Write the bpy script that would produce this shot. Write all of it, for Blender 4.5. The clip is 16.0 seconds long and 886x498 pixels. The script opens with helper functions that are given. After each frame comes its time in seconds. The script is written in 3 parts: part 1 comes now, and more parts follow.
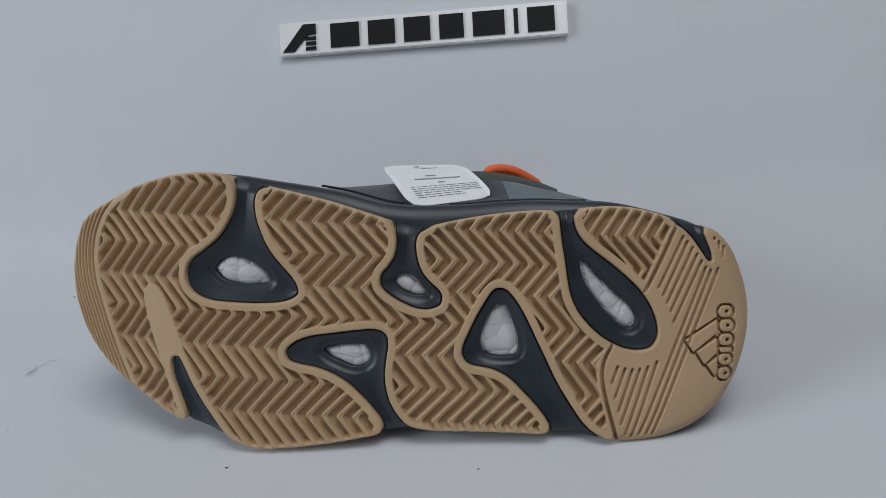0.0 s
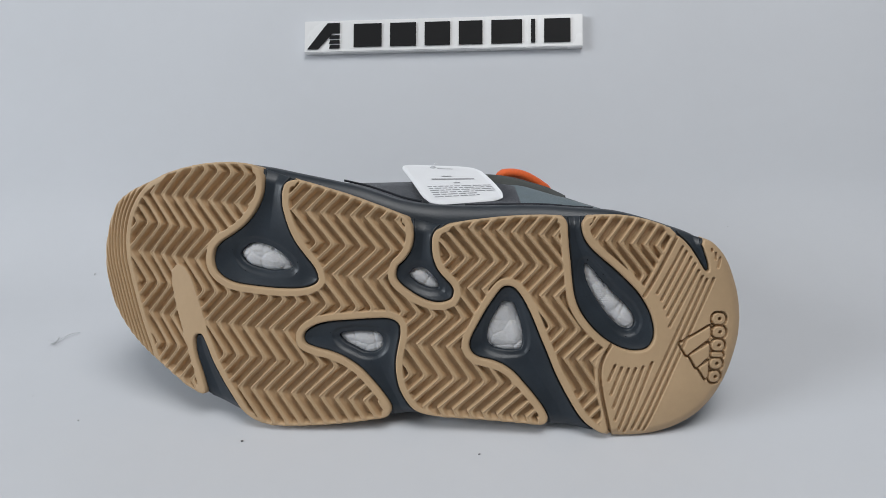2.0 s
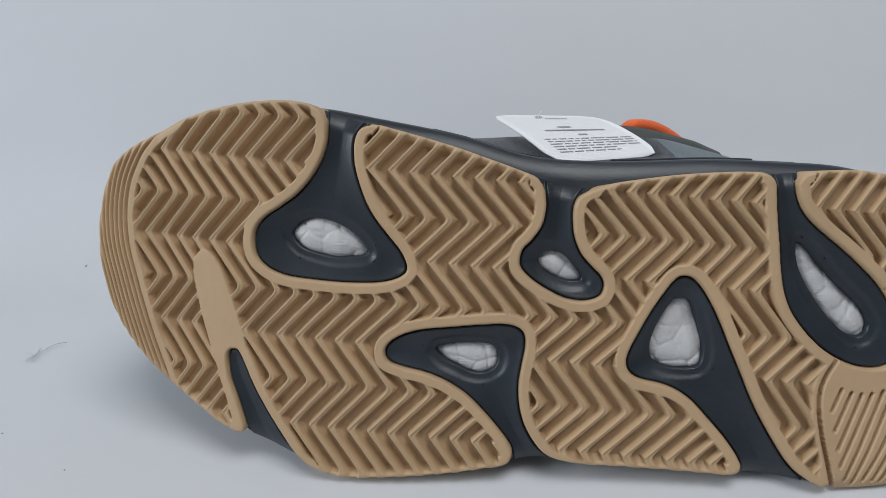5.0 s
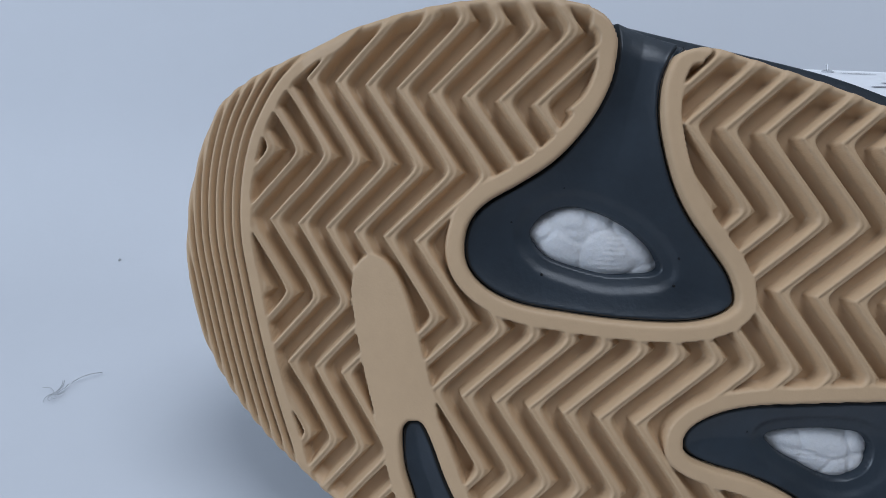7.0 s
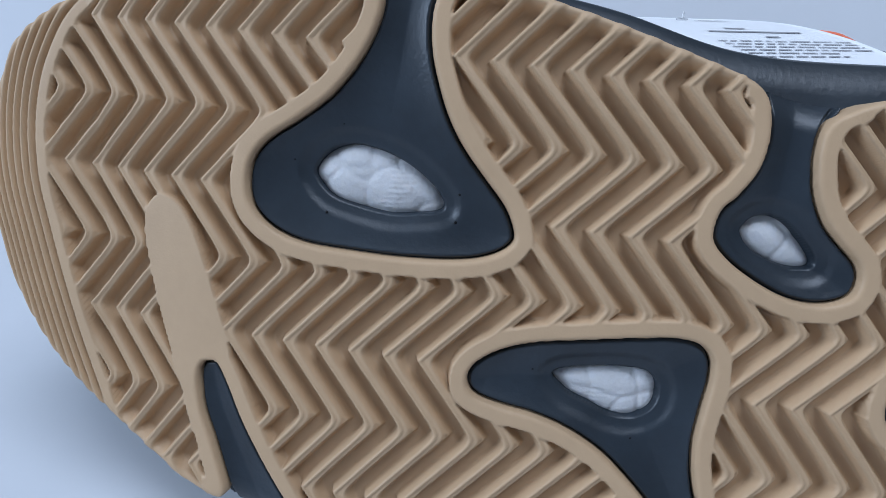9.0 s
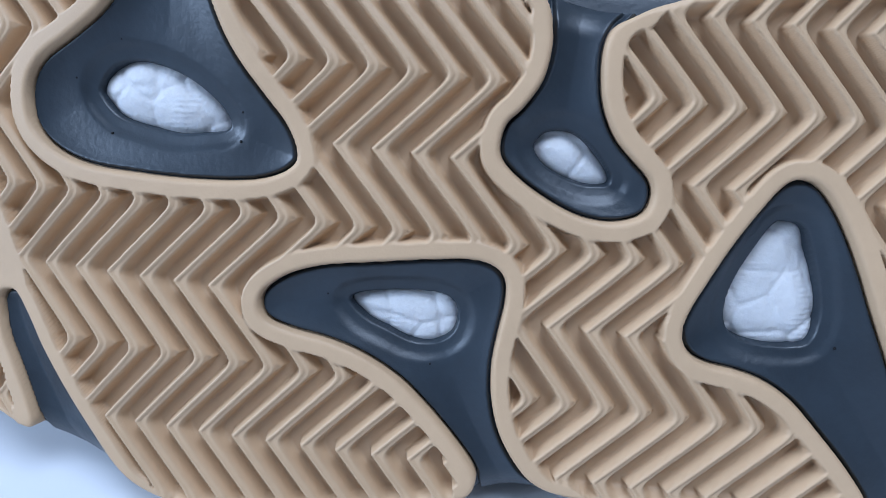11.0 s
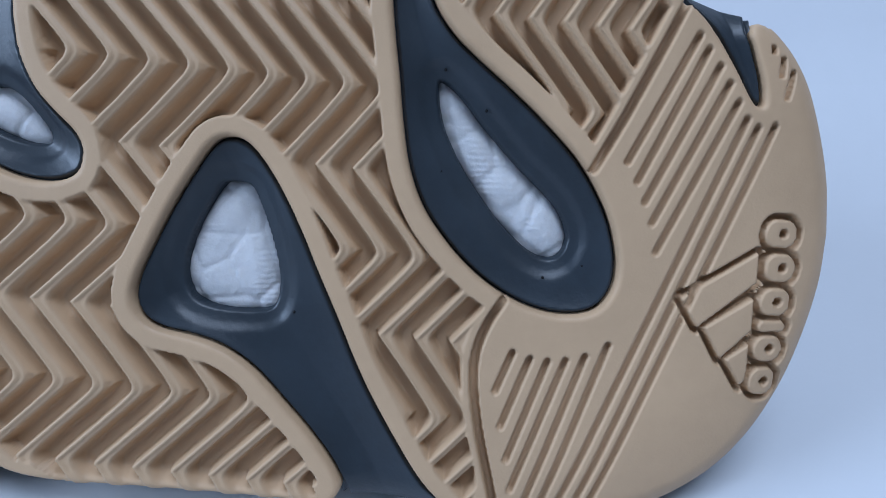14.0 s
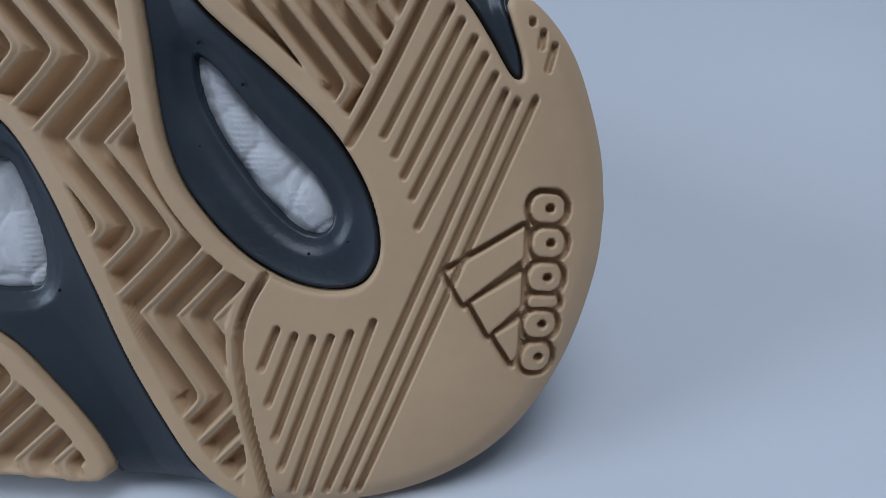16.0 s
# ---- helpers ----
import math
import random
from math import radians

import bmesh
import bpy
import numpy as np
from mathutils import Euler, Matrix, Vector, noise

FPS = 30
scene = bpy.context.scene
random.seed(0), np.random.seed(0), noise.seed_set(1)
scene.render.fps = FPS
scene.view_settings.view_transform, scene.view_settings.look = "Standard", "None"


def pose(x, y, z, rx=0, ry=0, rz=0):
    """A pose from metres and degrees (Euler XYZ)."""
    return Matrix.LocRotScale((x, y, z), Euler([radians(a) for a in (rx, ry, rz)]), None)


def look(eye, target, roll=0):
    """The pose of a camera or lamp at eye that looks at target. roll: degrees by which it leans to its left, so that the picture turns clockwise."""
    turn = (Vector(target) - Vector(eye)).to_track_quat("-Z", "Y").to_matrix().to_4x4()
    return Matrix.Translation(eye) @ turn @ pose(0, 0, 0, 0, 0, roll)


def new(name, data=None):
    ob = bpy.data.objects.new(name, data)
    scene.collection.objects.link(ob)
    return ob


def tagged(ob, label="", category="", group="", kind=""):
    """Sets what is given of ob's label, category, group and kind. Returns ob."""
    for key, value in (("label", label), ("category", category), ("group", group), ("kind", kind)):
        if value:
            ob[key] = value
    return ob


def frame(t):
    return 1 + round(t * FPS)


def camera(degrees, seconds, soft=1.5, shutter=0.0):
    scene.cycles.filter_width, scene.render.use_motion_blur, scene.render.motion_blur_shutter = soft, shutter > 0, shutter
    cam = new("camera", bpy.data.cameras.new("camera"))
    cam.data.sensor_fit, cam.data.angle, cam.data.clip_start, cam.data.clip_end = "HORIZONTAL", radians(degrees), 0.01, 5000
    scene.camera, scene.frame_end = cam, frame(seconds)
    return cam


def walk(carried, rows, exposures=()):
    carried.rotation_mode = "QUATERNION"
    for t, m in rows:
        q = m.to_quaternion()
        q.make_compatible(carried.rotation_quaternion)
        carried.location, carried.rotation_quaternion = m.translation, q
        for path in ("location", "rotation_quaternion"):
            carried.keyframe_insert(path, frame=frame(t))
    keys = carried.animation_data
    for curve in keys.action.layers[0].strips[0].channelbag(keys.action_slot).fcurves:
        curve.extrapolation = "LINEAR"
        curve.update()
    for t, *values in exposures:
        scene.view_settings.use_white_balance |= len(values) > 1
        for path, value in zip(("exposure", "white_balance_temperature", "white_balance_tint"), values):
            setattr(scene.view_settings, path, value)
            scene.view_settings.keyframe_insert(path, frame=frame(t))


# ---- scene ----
cam = camera(69.19, 16.0, soft=0.7)
PATH = [
    (0, pose(0.0197, -0.2331, 0.2045, 62.85, 4.86, 2.97)),
    (0.5, pose(0.0169, -0.2455, 0.2149, 62.84, 4.11, 3.40)),
    (1, pose(0.0162, -0.2480, 0.2156, 62.95, 2.83, 4.10)),
    (1.5, pose(0.0126, -0.2487, 0.2146, 62.93, 2.21, 4.08)),
    (2, pose(0.0143, -0.2491, 0.2125, 62.73, 2.11, 4.24)),
    (2.5, pose(0.0144, -0.2492, 0.2137, 62.65, 2.04, 4.33)),
    (3, pose(0.0143, -0.2490, 0.2138, 62.50, 2.05, 4.24)),
    (5.3, pose(-0.0683, -0.1423, 0.1460, 61.33, 2.62, 3.33)),
    (5.5, pose(-0.0960, -0.1190, 0.1317, 60.95, 2.63, 2.81)),
    (6, pose(-0.1205, -0.0964, 0.1330, 62.49, 1.62, 3.82)),
    (6.5, pose(-0.1167, -0.0982, 0.1305, 61.74, 0.80, 3.53)),
    (7, pose(-0.1145, -0.1010, 0.1327, 61.30, 0.06, 3.86)),
    (7.5, pose(-0.1071, -0.1017, 0.1311, 60.78, -0.22, 3.92)),
    (8, pose(-0.0959, -0.1016, 0.1293, 60.86, 0.02, 3.84)),
    (8.2, pose(-0.0908, -0.1018, 0.1286, 60.74, 0.02, 3.94)),
    (10.3, pose(-0.0506, -0.1016, 0.1179, 57.36, 0.69, 4.01)),
    (10.5, pose(-0.0470, -0.1014, 0.1167, 57.17, 0.77, 4.23)),
    (11, pose(-0.0324, -0.1004, 0.1146, 57.11, 0.97, 4.46)),
    (11.5, pose(-0.0200, -0.0990, 0.1139, 57.60, 1.18, 4.62)),
    (12, pose(-0.0003, -0.0984, 0.1092, 57.79, 0.90, 3.53)),
    (12.5, pose(0.0149, -0.0976, 0.1066, 58.25, 0.53, 2.46)),
    (13, pose(0.0254, -0.0976, 0.1047, 58.83, 0.14, 2.11)),
    (13.5, pose(0.0419, -0.0966, 0.1029, 58.98, -0.35, 1.56)),
    (14, pose(0.0564, -0.0987, 0.1030, 59.30, -0.66, 1.18)),
    (14.5, pose(0.0683, -0.0975, 0.1048, 58.95, -0.66, 1.26)),
    (15, pose(0.0801, -0.0971, 0.1057, 58.63, -0.42, 1.25)),
    (15.5, pose(0.0904, -0.0970, 0.1035, 58.69, -0.38, 1.08)),
    (16, pose(0.0956, -0.0987, 0.1002, 58.77, -0.65, 0.61)),
]
SHOE_POSE = pose(0., 0., 0.0533, -22.56, -0.308, 0.128)
EXPOSURES = [(0.0, -0.32, 6400, 10), (0.6, 0.03, 6550, 10), (3.2, 0.07, 6600, 10), (5.4, 0.0, 6400, 10), (6.6, -0.05, 5850, 10), (8.2, -0.03, 5500, 10), (10.4, 0.68, 5060, 10), (12.7, 0.71, 4980, 10), (13.3, 0.45, 4950, 10), (14.2, 0.25, 5050, 10), (15.4, 0.13, 5420, 10), (16.0, -0.15, 5500, 10)]
walk(cam, PATH, EXPOSURES)

# ---------------------------------------------------------------- light
world = bpy.data.worlds.new("room_air")
scene.world = world
world.use_nodes = True
world.node_tree.nodes["Background"].inputs[0].default_value = (0.80, 0.88, 1.0, 1)
world.node_tree.nodes["Background"].inputs[1].default_value = 0.07


def area(name, eye, target, sx, sy, watts, colour):
    lamp = bpy.data.lights.new(name, "AREA")
    lamp.shape, lamp.size, lamp.size_y, lamp.energy, lamp.color = "RECTANGLE", sx, sy, watts, colour
    ob = new(name, lamp)
    ob.matrix_world = look(eye, target)
    return ob


area("ceiling_softbox", (0.18, -0.18, 1.10), (0, 0.05, 0), 0.60, 0.50, 6.2, (0.97, 0.985, 1.0))
# Added unseen lamp for cool light from the left; the room has no window.
area("left_key_lamp", (-1.6, -0.62, 0.85), (0, 0.05, 0.05), 0.8, 0.8, 18.5, (0.86, 0.93, 1.0))


# ---------------------------------------------------------------- materials
def material(name, base, rough=0.5, metal=0.0, vary=0.0, scale=60.0, bump=0.0, bump_scale=400.0, spec=0.5, second=None, sheen=0.0, sub=0.0):
    m = bpy.data.materials.new(name)
    m.use_nodes = True
    nt = m.node_tree
    b = nt.nodes["Principled BSDF"]
    b.inputs["Roughness"].default_value = rough
    b.inputs["Metallic"].default_value = metal
    b.inputs["Specular IOR Level"].default_value = spec
    b.inputs["Sheen Weight"].default_value = sheen
    if sub:
        b.inputs["Subsurface Weight"].default_value = sub
        b.inputs["Subsurface Radius"].default_value = (0.002, 0.0015, 0.001)
    co = nt.nodes.new("ShaderNodeTexCoord")
    n1 = nt.nodes.new("ShaderNodeTexNoise")
    n1.inputs["Scale"].default_value, n1.inputs["Detail"].default_value = scale, 4
    nt.links.new(co.outputs["Object"], n1.inputs["Vector"])
    n2 = nt.nodes.new("ShaderNodeTexNoise")
    n2.inputs["Scale"].default_value, n2.inputs["Detail"].default_value = scale * 9, 3
    nt.links.new(co.outputs["Object"], n2.inputs["Vector"])
    add = nt.nodes.new("ShaderNodeMath")
    add.operation = "MULTIPLY_ADD"
    add.inputs[1].default_value = 0.35
    nt.links.new(n2.outputs["Fac"], add.inputs[0])
    nt.links.new(n1.outputs["Fac"], add.inputs[2])
    ramp = nt.nodes.new("ShaderNodeValToRGB")
    other = second or tuple(c * (1 - vary) for c in base)
    ramp.color_ramp.elements[0].position, ramp.color_ramp.elements[1].position = 0.45, 0.90
    ramp.color_ramp.elements[0].color = (*other, 1)
    ramp.color_ramp.elements[1].color = (*base, 1)
    nt.links.new(add.outputs[0], ramp.inputs[0])
    nt.links.new(ramp.outputs[0], b.inputs["Base Color"])
    rr = nt.nodes.new("ShaderNodeMapRange")
    rr.inputs["To Min"].default_value, rr.inputs["To Max"].default_value = max(rough - 0.08, 0.02), min(rough + 0.1, 1)
    nt.links.new(n1.outputs["Fac"], rr.inputs["Value"])
    nt.links.new(rr.outputs[0], b.inputs["Roughness"])
    if bump:
        n3 = nt.nodes.new("ShaderNodeTexNoise")
        n3.inputs["Scale"].default_value, n3.inputs["Detail"].default_value = bump_scale, 5
        nt.links.new(co.outputs["Object"], n3.inputs["Vector"])
        bp = nt.nodes.new("ShaderNodeBump")
        bp.inputs["Strength"].default_value, bp.inputs["Distance"].default_value = bump, 0.0006
        nt.links.new(n3.outputs["Fac"], bp.inputs["Height"])
        nt.links.new(bp.outputs[0], b.inputs["Normal"])
    return m


M_GUM = material("gum_rubber", (0.530, 0.367, 0.217), 0.50, vary=0.10, scale=45, bump=0.10, bump_scale=1800, spec=0.35)
M_GREY = material("slate_rubber", (0.023, 0.0315, 0.042), 0.40, vary=0.35, scale=60, bump=0.12, bump_scale=900, spec=0.5)
M_FOAM = material("white_foam", (0.60, 0.595, 0.60), 0.55, vary=0.16, scale=160, bump=0.45, bump_scale=700, spec=0.4, sub=0.1)


def pressed_ribs(m, pitch):
    """Patches of fine pressed ribs over the foam's own relief."""
    nt = m.node_tree
    shader = nt.nodes["Principled BSDF"]
    under = shader.inputs["Normal"].links[0].from_socket
    co = nt.nodes.new("ShaderNodeTexCoord")
    bands = nt.nodes.new("ShaderNodeTexWave")
    bands.bands_direction = "Z"
    bands.inputs["Scale"].default_value, bands.inputs["Distortion"].default_value = 0.314 / pitch, 1.2
    patch = nt.nodes.new("ShaderNodeTexNoise")
    patch.inputs["Scale"].default_value, patch.inputs["Detail"].default_value = 140, 1
    cut = nt.nodes.new("ShaderNodeMapRange")
    cut.inputs["From Min"].default_value, cut.inputs["From Max"].default_value = 0.56, 0.63
    mul = nt.nodes.new("ShaderNodeMath")
    mul.operation = "MULTIPLY"
    bp = nt.nodes.new("ShaderNodeBump")
    bp.inputs["Strength"].default_value, bp.inputs["Distance"].default_value = 0.18, 0.00035
    nt.links.new(co.outputs["Object"], bands.inputs["Vector"])
    nt.links.new(co.outputs["Object"], patch.inputs["Vector"])
    nt.links.new(patch.outputs["Fac"], cut.inputs["Value"])
    nt.links.new(bands.outputs["Fac"], mul.inputs[0])
    nt.links.new(cut.outputs[0], mul.inputs[1])
    nt.links.new(mul.outputs[0], bp.inputs["Height"])
    nt.links.new(under, bp.inputs["Normal"])
    nt.links.new(bp.outputs[0], shader.inputs["Normal"])


pressed_ribs(M_FOAM, 0.0010)
M_PAPER = material("white_paper", (0.62, 0.635, 0.665), 0.75, vary=0.03, scale=9, bump=0.05, bump_scale=500, spec=0.2)
M_MESH = material("navy_mesh", (0.030, 0.036, 0.052), 0.8, vary=0.5, scale=500, bump=0.6, bump_scale=1500, sheen=0.3)
M_TEAL = material("teal_suede", (0.115, 0.165, 0.190), 0.85, vary=0.3, scale=120, bump=0.3, bump_scale=1500, sheen=0.3)
M_OLIVE = material("olive_grey_leather", (0.070, 0.075, 0.070), 0.6, vary=0.3, scale=150, bump=0.2, bump_scale=900)
M_LACE = material("orange_cord", (1.0, 0.155, 0.022), 0.6, vary=0.12, scale=500, bump=0.5, bump_scale=2500, sheen=0.3)
M_CARD = material("white_card", (0.84, 0.85, 0.87), 0.45, vary=0.02, scale=80)
M_INK = material("grey_ink", (0.30, 0.30, 0.32), 0.6, vary=0.1)
M_BLACK = material("black_vinyl", (0.009, 0.009, 0.010), 0.6, vary=0.2, scale=80, spec=0.2)
M_ACRYL = material("white_acrylic", (0.82, 0.82, 0.82), 0.25, vary=0.03, scale=30)
M_STITCH = material("dark_thread", (0.02, 0.022, 0.03), 0.8, vary=0.2)
M_WALL = material("room_plaster", (0.72, 0.73, 0.74), 0.8, vary=0.05, scale=3)
M_WOOD = material("table_wood", (0.30, 0.21, 0.14), 0.5, vary=0.3, scale=8)
M_LINT = material("grey_lint", (0.56, 0.57, 0.59), 0.9, vary=0.3, scale=300)
M_SPECK = material("dark_grit", (0.12, 0.12, 0.13), 0.7, vary=0.2, scale=300)


# ---------------------------------------------------------------- mesh helpers
def mesh_of(name, verts, faces, mat, smooth=True):
    me = bpy.data.meshes.new(name)
    verts, faces = np.asarray(verts, np.float32), np.asarray(faces, np.int32)
    k = faces.shape[1]
    me.vertices.add(len(verts))
    me.vertices.foreach_set("co", verts.ravel())
    me.loops.add(faces.size)
    me.loops.foreach_set("vertex_index", faces.ravel())
    me.polygons.add(len(faces))
    me.polygons.foreach_set("loop_start", np.arange(len(faces), dtype=np.int32) * k)
    me.polygons.foreach_set("loop_total", np.full(len(faces), k, np.int32))
    me.polygons.foreach_set("use_smooth", np.full(len(faces), smooth))
    me.materials.append(mat)
    me.update(calc_edges=True)
    me.validate()
    return me


def part(name, me, parent=None, label="", kind=""):
    ob = new(name, me)
    if parent is not None:
        ob.parent = parent
    return tagged(ob, label=label, kind=kind)


def bm_mesh(name, bm, mat, smooth=False):
    me = bpy.data.meshes.new(name)
    bm.to_mesh(me)
    bm.free()
    me.materials.append(mat)
    for p in me.polygons:
        p.use_smooth = smooth
    return me


def block(name, sx, sy, sz, mat, bevel=0.0, at=(0, 0, 0)):
    bm = bmesh.new()
    bmesh.ops.create_cube(bm, size=1.0)
    bmesh.ops.scale(bm, vec=(sx, sy, sz), verts=bm.verts)
    bmesh.ops.translate(bm, vec=at, verts=bm.verts)
    if bevel:
        bmesh.ops.bevel(bm, geom=bm.edges[:], offset=bevel, segments=2, affect="EDGES")
    return bm_mesh(name, bm, mat)


def tube(name, points, radius, mat, sides=8, taper=1.0):
    pts = np.asarray(points, float)
    tang = np.gradient(pts, axis=0)
    tang /= np.linalg.norm(tang, axis=1, keepdims=True) + 1e-9
    verts, faces = [], []
    for i, (p, t) in enumerate(zip(pts, tang)):
        a = np.cross(t, (0.3, 0.1, 1.0))
        a /= np.linalg.norm(a)
        b = np.cross(t, a)
        r = radius * (1 + (taper - 1) * i / (len(pts) - 1))
        for k in range(sides):
            w = 2 * math.pi * k / sides
            verts.append(p + r * (math.cos(w) * a + math.sin(w) * b))
    for i in range(len(pts) - 1):
        for k in range(sides):
            k2 = (k + 1) % sides
            faces.append((i * sides + k, i * sides + k2, (i + 1) * sides + k2, (i + 1) * sides + k))
    return mesh_of(name, verts, faces, mat)


def spline(flat, n=12, closed=True):
    """Catmull-Rom through control points given in millimetres as x, y, x, y; result in metres."""
    p = np.array(flat, float).reshape(-1, 2) / 1000.0
    if not closed:
        p = np.vstack([2 * p[0] - p[1], p, 2 * p[-1] - p[-2]])
    m = len(p) if closed else len(p) - 3
    out = []
    for i in range(m):
        if closed:
            a, b, c, d = p[(i - 1) % m], p[i], p[(i + 1) % m], p[(i + 2) % m]
        else:
            a, b, c, d = p[i], p[i + 1], p[i + 2], p[i + 3]
        for t in np.arange(n) / n:
            out.append(0.5 * (2 * b + (c - a) * t + (2 * a - 5 * b + 4 * c - d) * t * t + (3 * b - a - 3 * c + d) * t ** 3))
    if not closed:
        out.append(p[-2])
    return np.array(out)


def distance(poly, U, V, closed=True, reach=0.02):
    """Distance to a polyline, negative inside a closed one; places farther off than reach get reach."""
    shape = U.shape
    u, v = U.ravel(), V.ravel()
    res = np.full(u.shape, reach)
    lo, hi = poly.min(0) - reach, poly.max(0) + reach
    idx = np.nonzero((u > lo[0]) & (u < hi[0]) & (v > lo[1]) & (v < hi[1]))[0]
    x, y = u[idx], v[idx]
    best = np.full(x.shape, 1e9)
    inside = np.zeros(x.shape, bool)
    a_all = poly
    b_all = np.roll(poly, -1, 0)
    last = len(poly) if closed else len(poly) - 1
    for (ax, ay), (bx, by) in zip(a_all[:last], b_all[:last]):
        dx, dy = bx - ax, by - ay
        t = np.clip(((x - ax) * dx + (y - ay) * dy) / (dx * dx + dy * dy + 1e-18), 0, 1)
        best = np.minimum(best, (x - ax - t * dx) ** 2 + (y - ay - t * dy) ** 2)
        if closed:
            cross = ((ay > y) != (by > y)) & (x < dx * (y - ay) / (dy if abs(dy) > 1e-12 else 1e-12) + ax)
            inside ^= cross
    best = np.sqrt(best)
    if closed:
        best = np.where(inside, -best, best)
    res[idx] = np.minimum(best, reach)
    return res.reshape(shape)


def nearest(poly, u, v):
    best, bu, bv = np.full(u.shape, 1e9), u.copy(), v.copy()
    for (ax, ay), (bx, by) in zip(poly, np.roll(poly, -1, 0)):
        dx, dy = bx - ax, by - ay
        t = np.clip(((u - ax) * dx + (v - ay) * dy) / (dx * dx + dy * dy + 1e-18), 0, 1)
        px, py = ax + t * dx, ay + t * dy
        d = (u - px) ** 2 + (v - py) ** 2
        k = d < best
        best[k], bu[k], bv[k] = d[k], px[k], py[k]
    return bu, bv


def ramp(x, a, b):
    t = np.clip((x - a) / (b - a), 0, 1)
    return t * t * (3 - 2 * t)


# ---------------------------------------------------------------- the room round the table
def shell():
    floor = part("floor", block("floor", 4.2, 4.2, 0.1, M_WOOD, at=(0, 0, -0.80)))
    tagged(floor, "plain brown wooden room floor under the table", "floor", kind="structure")
    for nm, sx, sy, x, y in (("wall_north", 4.2, 0.1, 0, 2.15), ("wall_south", 4.2, 0.1, 0, -2.15), ("wall_east", 0.1, 4.2, 2.15, 0), ("wall_west", 0.1, 4.2, -2.15, 0)):
        tagged(part(nm, block(nm, sx, sy, 2.7, M_WALL, at=(x, y, 0.6))), "plain white plastered room wall", "wall", kind="structure")
    tagged(part("ceiling", block("ceiling", 4.4, 4.4, 0.1, M_WALL, at=(0, 0, 2.0))), "plain white room ceiling", "ceiling", kind="structure")
    table = tagged(new("table"), "plain brown wooden table under the white paper sheet", "table")
    table.location = (0, 0, -0.75)
    part("tabletop", block("tabletop", 1.5, 0.9, 0.03, M_WOOD, 0.003, at=(0, 0.05, 0.733)), table)
    for x in (-0.68, 0.68):
        for y in (-0.33, 0.43):
            part("leg", block("leg", 0.05, 0.05, 0.718, M_WOOD, 0.003, at=(x, y, 0.359)), table)


BEND_Y, BEND_R, BEND_A = 0.095, 0.10, radians(60)


def sweep_at(s):
    """Place and slope on the paper's profile, s metres along it from y = 0."""
    if s < BEND_Y:
        return s, 0.0, 0.0
    a = (s - BEND_Y) / BEND_R
    if a < BEND_A:
        return BEND_Y + BEND_R * math.sin(a), BEND_R * (1 - math.cos(a)), a
    r = s - BEND_Y - BEND_R * BEND_A
    return (BEND_Y + BEND_R * math.sin(BEND_A) + r * math.cos(BEND_A), BEND_R * (1 - math.cos(BEND_A)) + r * math.sin(BEND_A), BEND_A)


def backdrop():
    ss = np.concatenate([np.linspace(-0.38, 0.09, 8), np.linspace(0.095, 0.20, 24), np.linspace(0.21, 0.75, 8)])
    xs = np.linspace(-0.62, 0.62, 25)
    verts, faces = [], []
    for layer in (0.0, -0.0008):
        for s in ss:
            y, z, a = sweep_at(s)
            for x in xs:
                verts.append((x, y - layer * -math.sin(a), z + layer * math.cos(a)))
    n, m = len(ss), len(xs)
    for i in range(n - 1):
        for j in range(m - 1):
            q = (i * m + j, i * m + j + 1, (i + 1) * m + j + 1, (i + 1) * m + j)
            faces.append(q)
            faces.append(tuple(n * m + k for k in reversed(q)))
    ob = part("backdrop", mesh_of("backdrop", verts, faces, M_PAPER))
    tagged(ob, "seamless matte white paper backdrop curving up behind the shoe", "backdrop", kind="structure")


shell()
backdrop()

# ---------------------------------------------------------------- the sneaker
shoe = tagged(new("sneaker"), "chunky sneaker on its side, gum rubber herringbone sole with slate cut-outs", "sneaker")
shoe.matrix_world = SHOE_POSE

# Curves of the sole, in millimetres along and across it.
OUTLINE = spline((-177.9, 13.1, -177.3, 24, -174.8, 35.3, -169.1, 48.2, -161.2, 54.5, -149.5, 59.6, -137.4, 64, -123, 67.0, -110, 67.9, -99.7, 67.2, -90, 64.3, -78.4, 60.4,
                  -67.8, 57.3, -52.2, 52.4, -36.7, 46.6, -26, 42.4, -18, 40.0, -10, 38.6, 4, 40.4, 19.1, 41.9, 34, 42.4, 48, 41.9, 60, 42.2, 70, 42.0, 80, 40.1,
                  92, 36.0, 101, 33.2, 107.5, 31.2, 113.0, 27.0, 117.4, 20.9, 120.6, 12.8, 122.9, 4, 123.8, -5), closed=False)[:-1]
OUTLINE = np.vstack([OUTLINE, spline((123.8, -5, 123.0, -14, 120.3, -24, 116.5, -33, 110.6, -42, 102.7, -49.2, 91.8, -54.6, 80, -57.0, 64.2, -57.2, 50, -55.2, 36.2, -53.3,
                  18.2, -51.8, -2.4, -50.6, -22, -50.0, -38, -51.2, -55.5, -53.7, -74.7, -55.3, -90, -55.6, -101, -53.2, -112, -49.0, -122.5, -44.2,
                  -133.6, -39, -144.9, -31.4, -152.5, -25.6, -160.0, -19.0, -166.6, -12.0, -172.1, -4.2, -175.9, 4, -177.9, 13.1), closed=False)[:-1]])

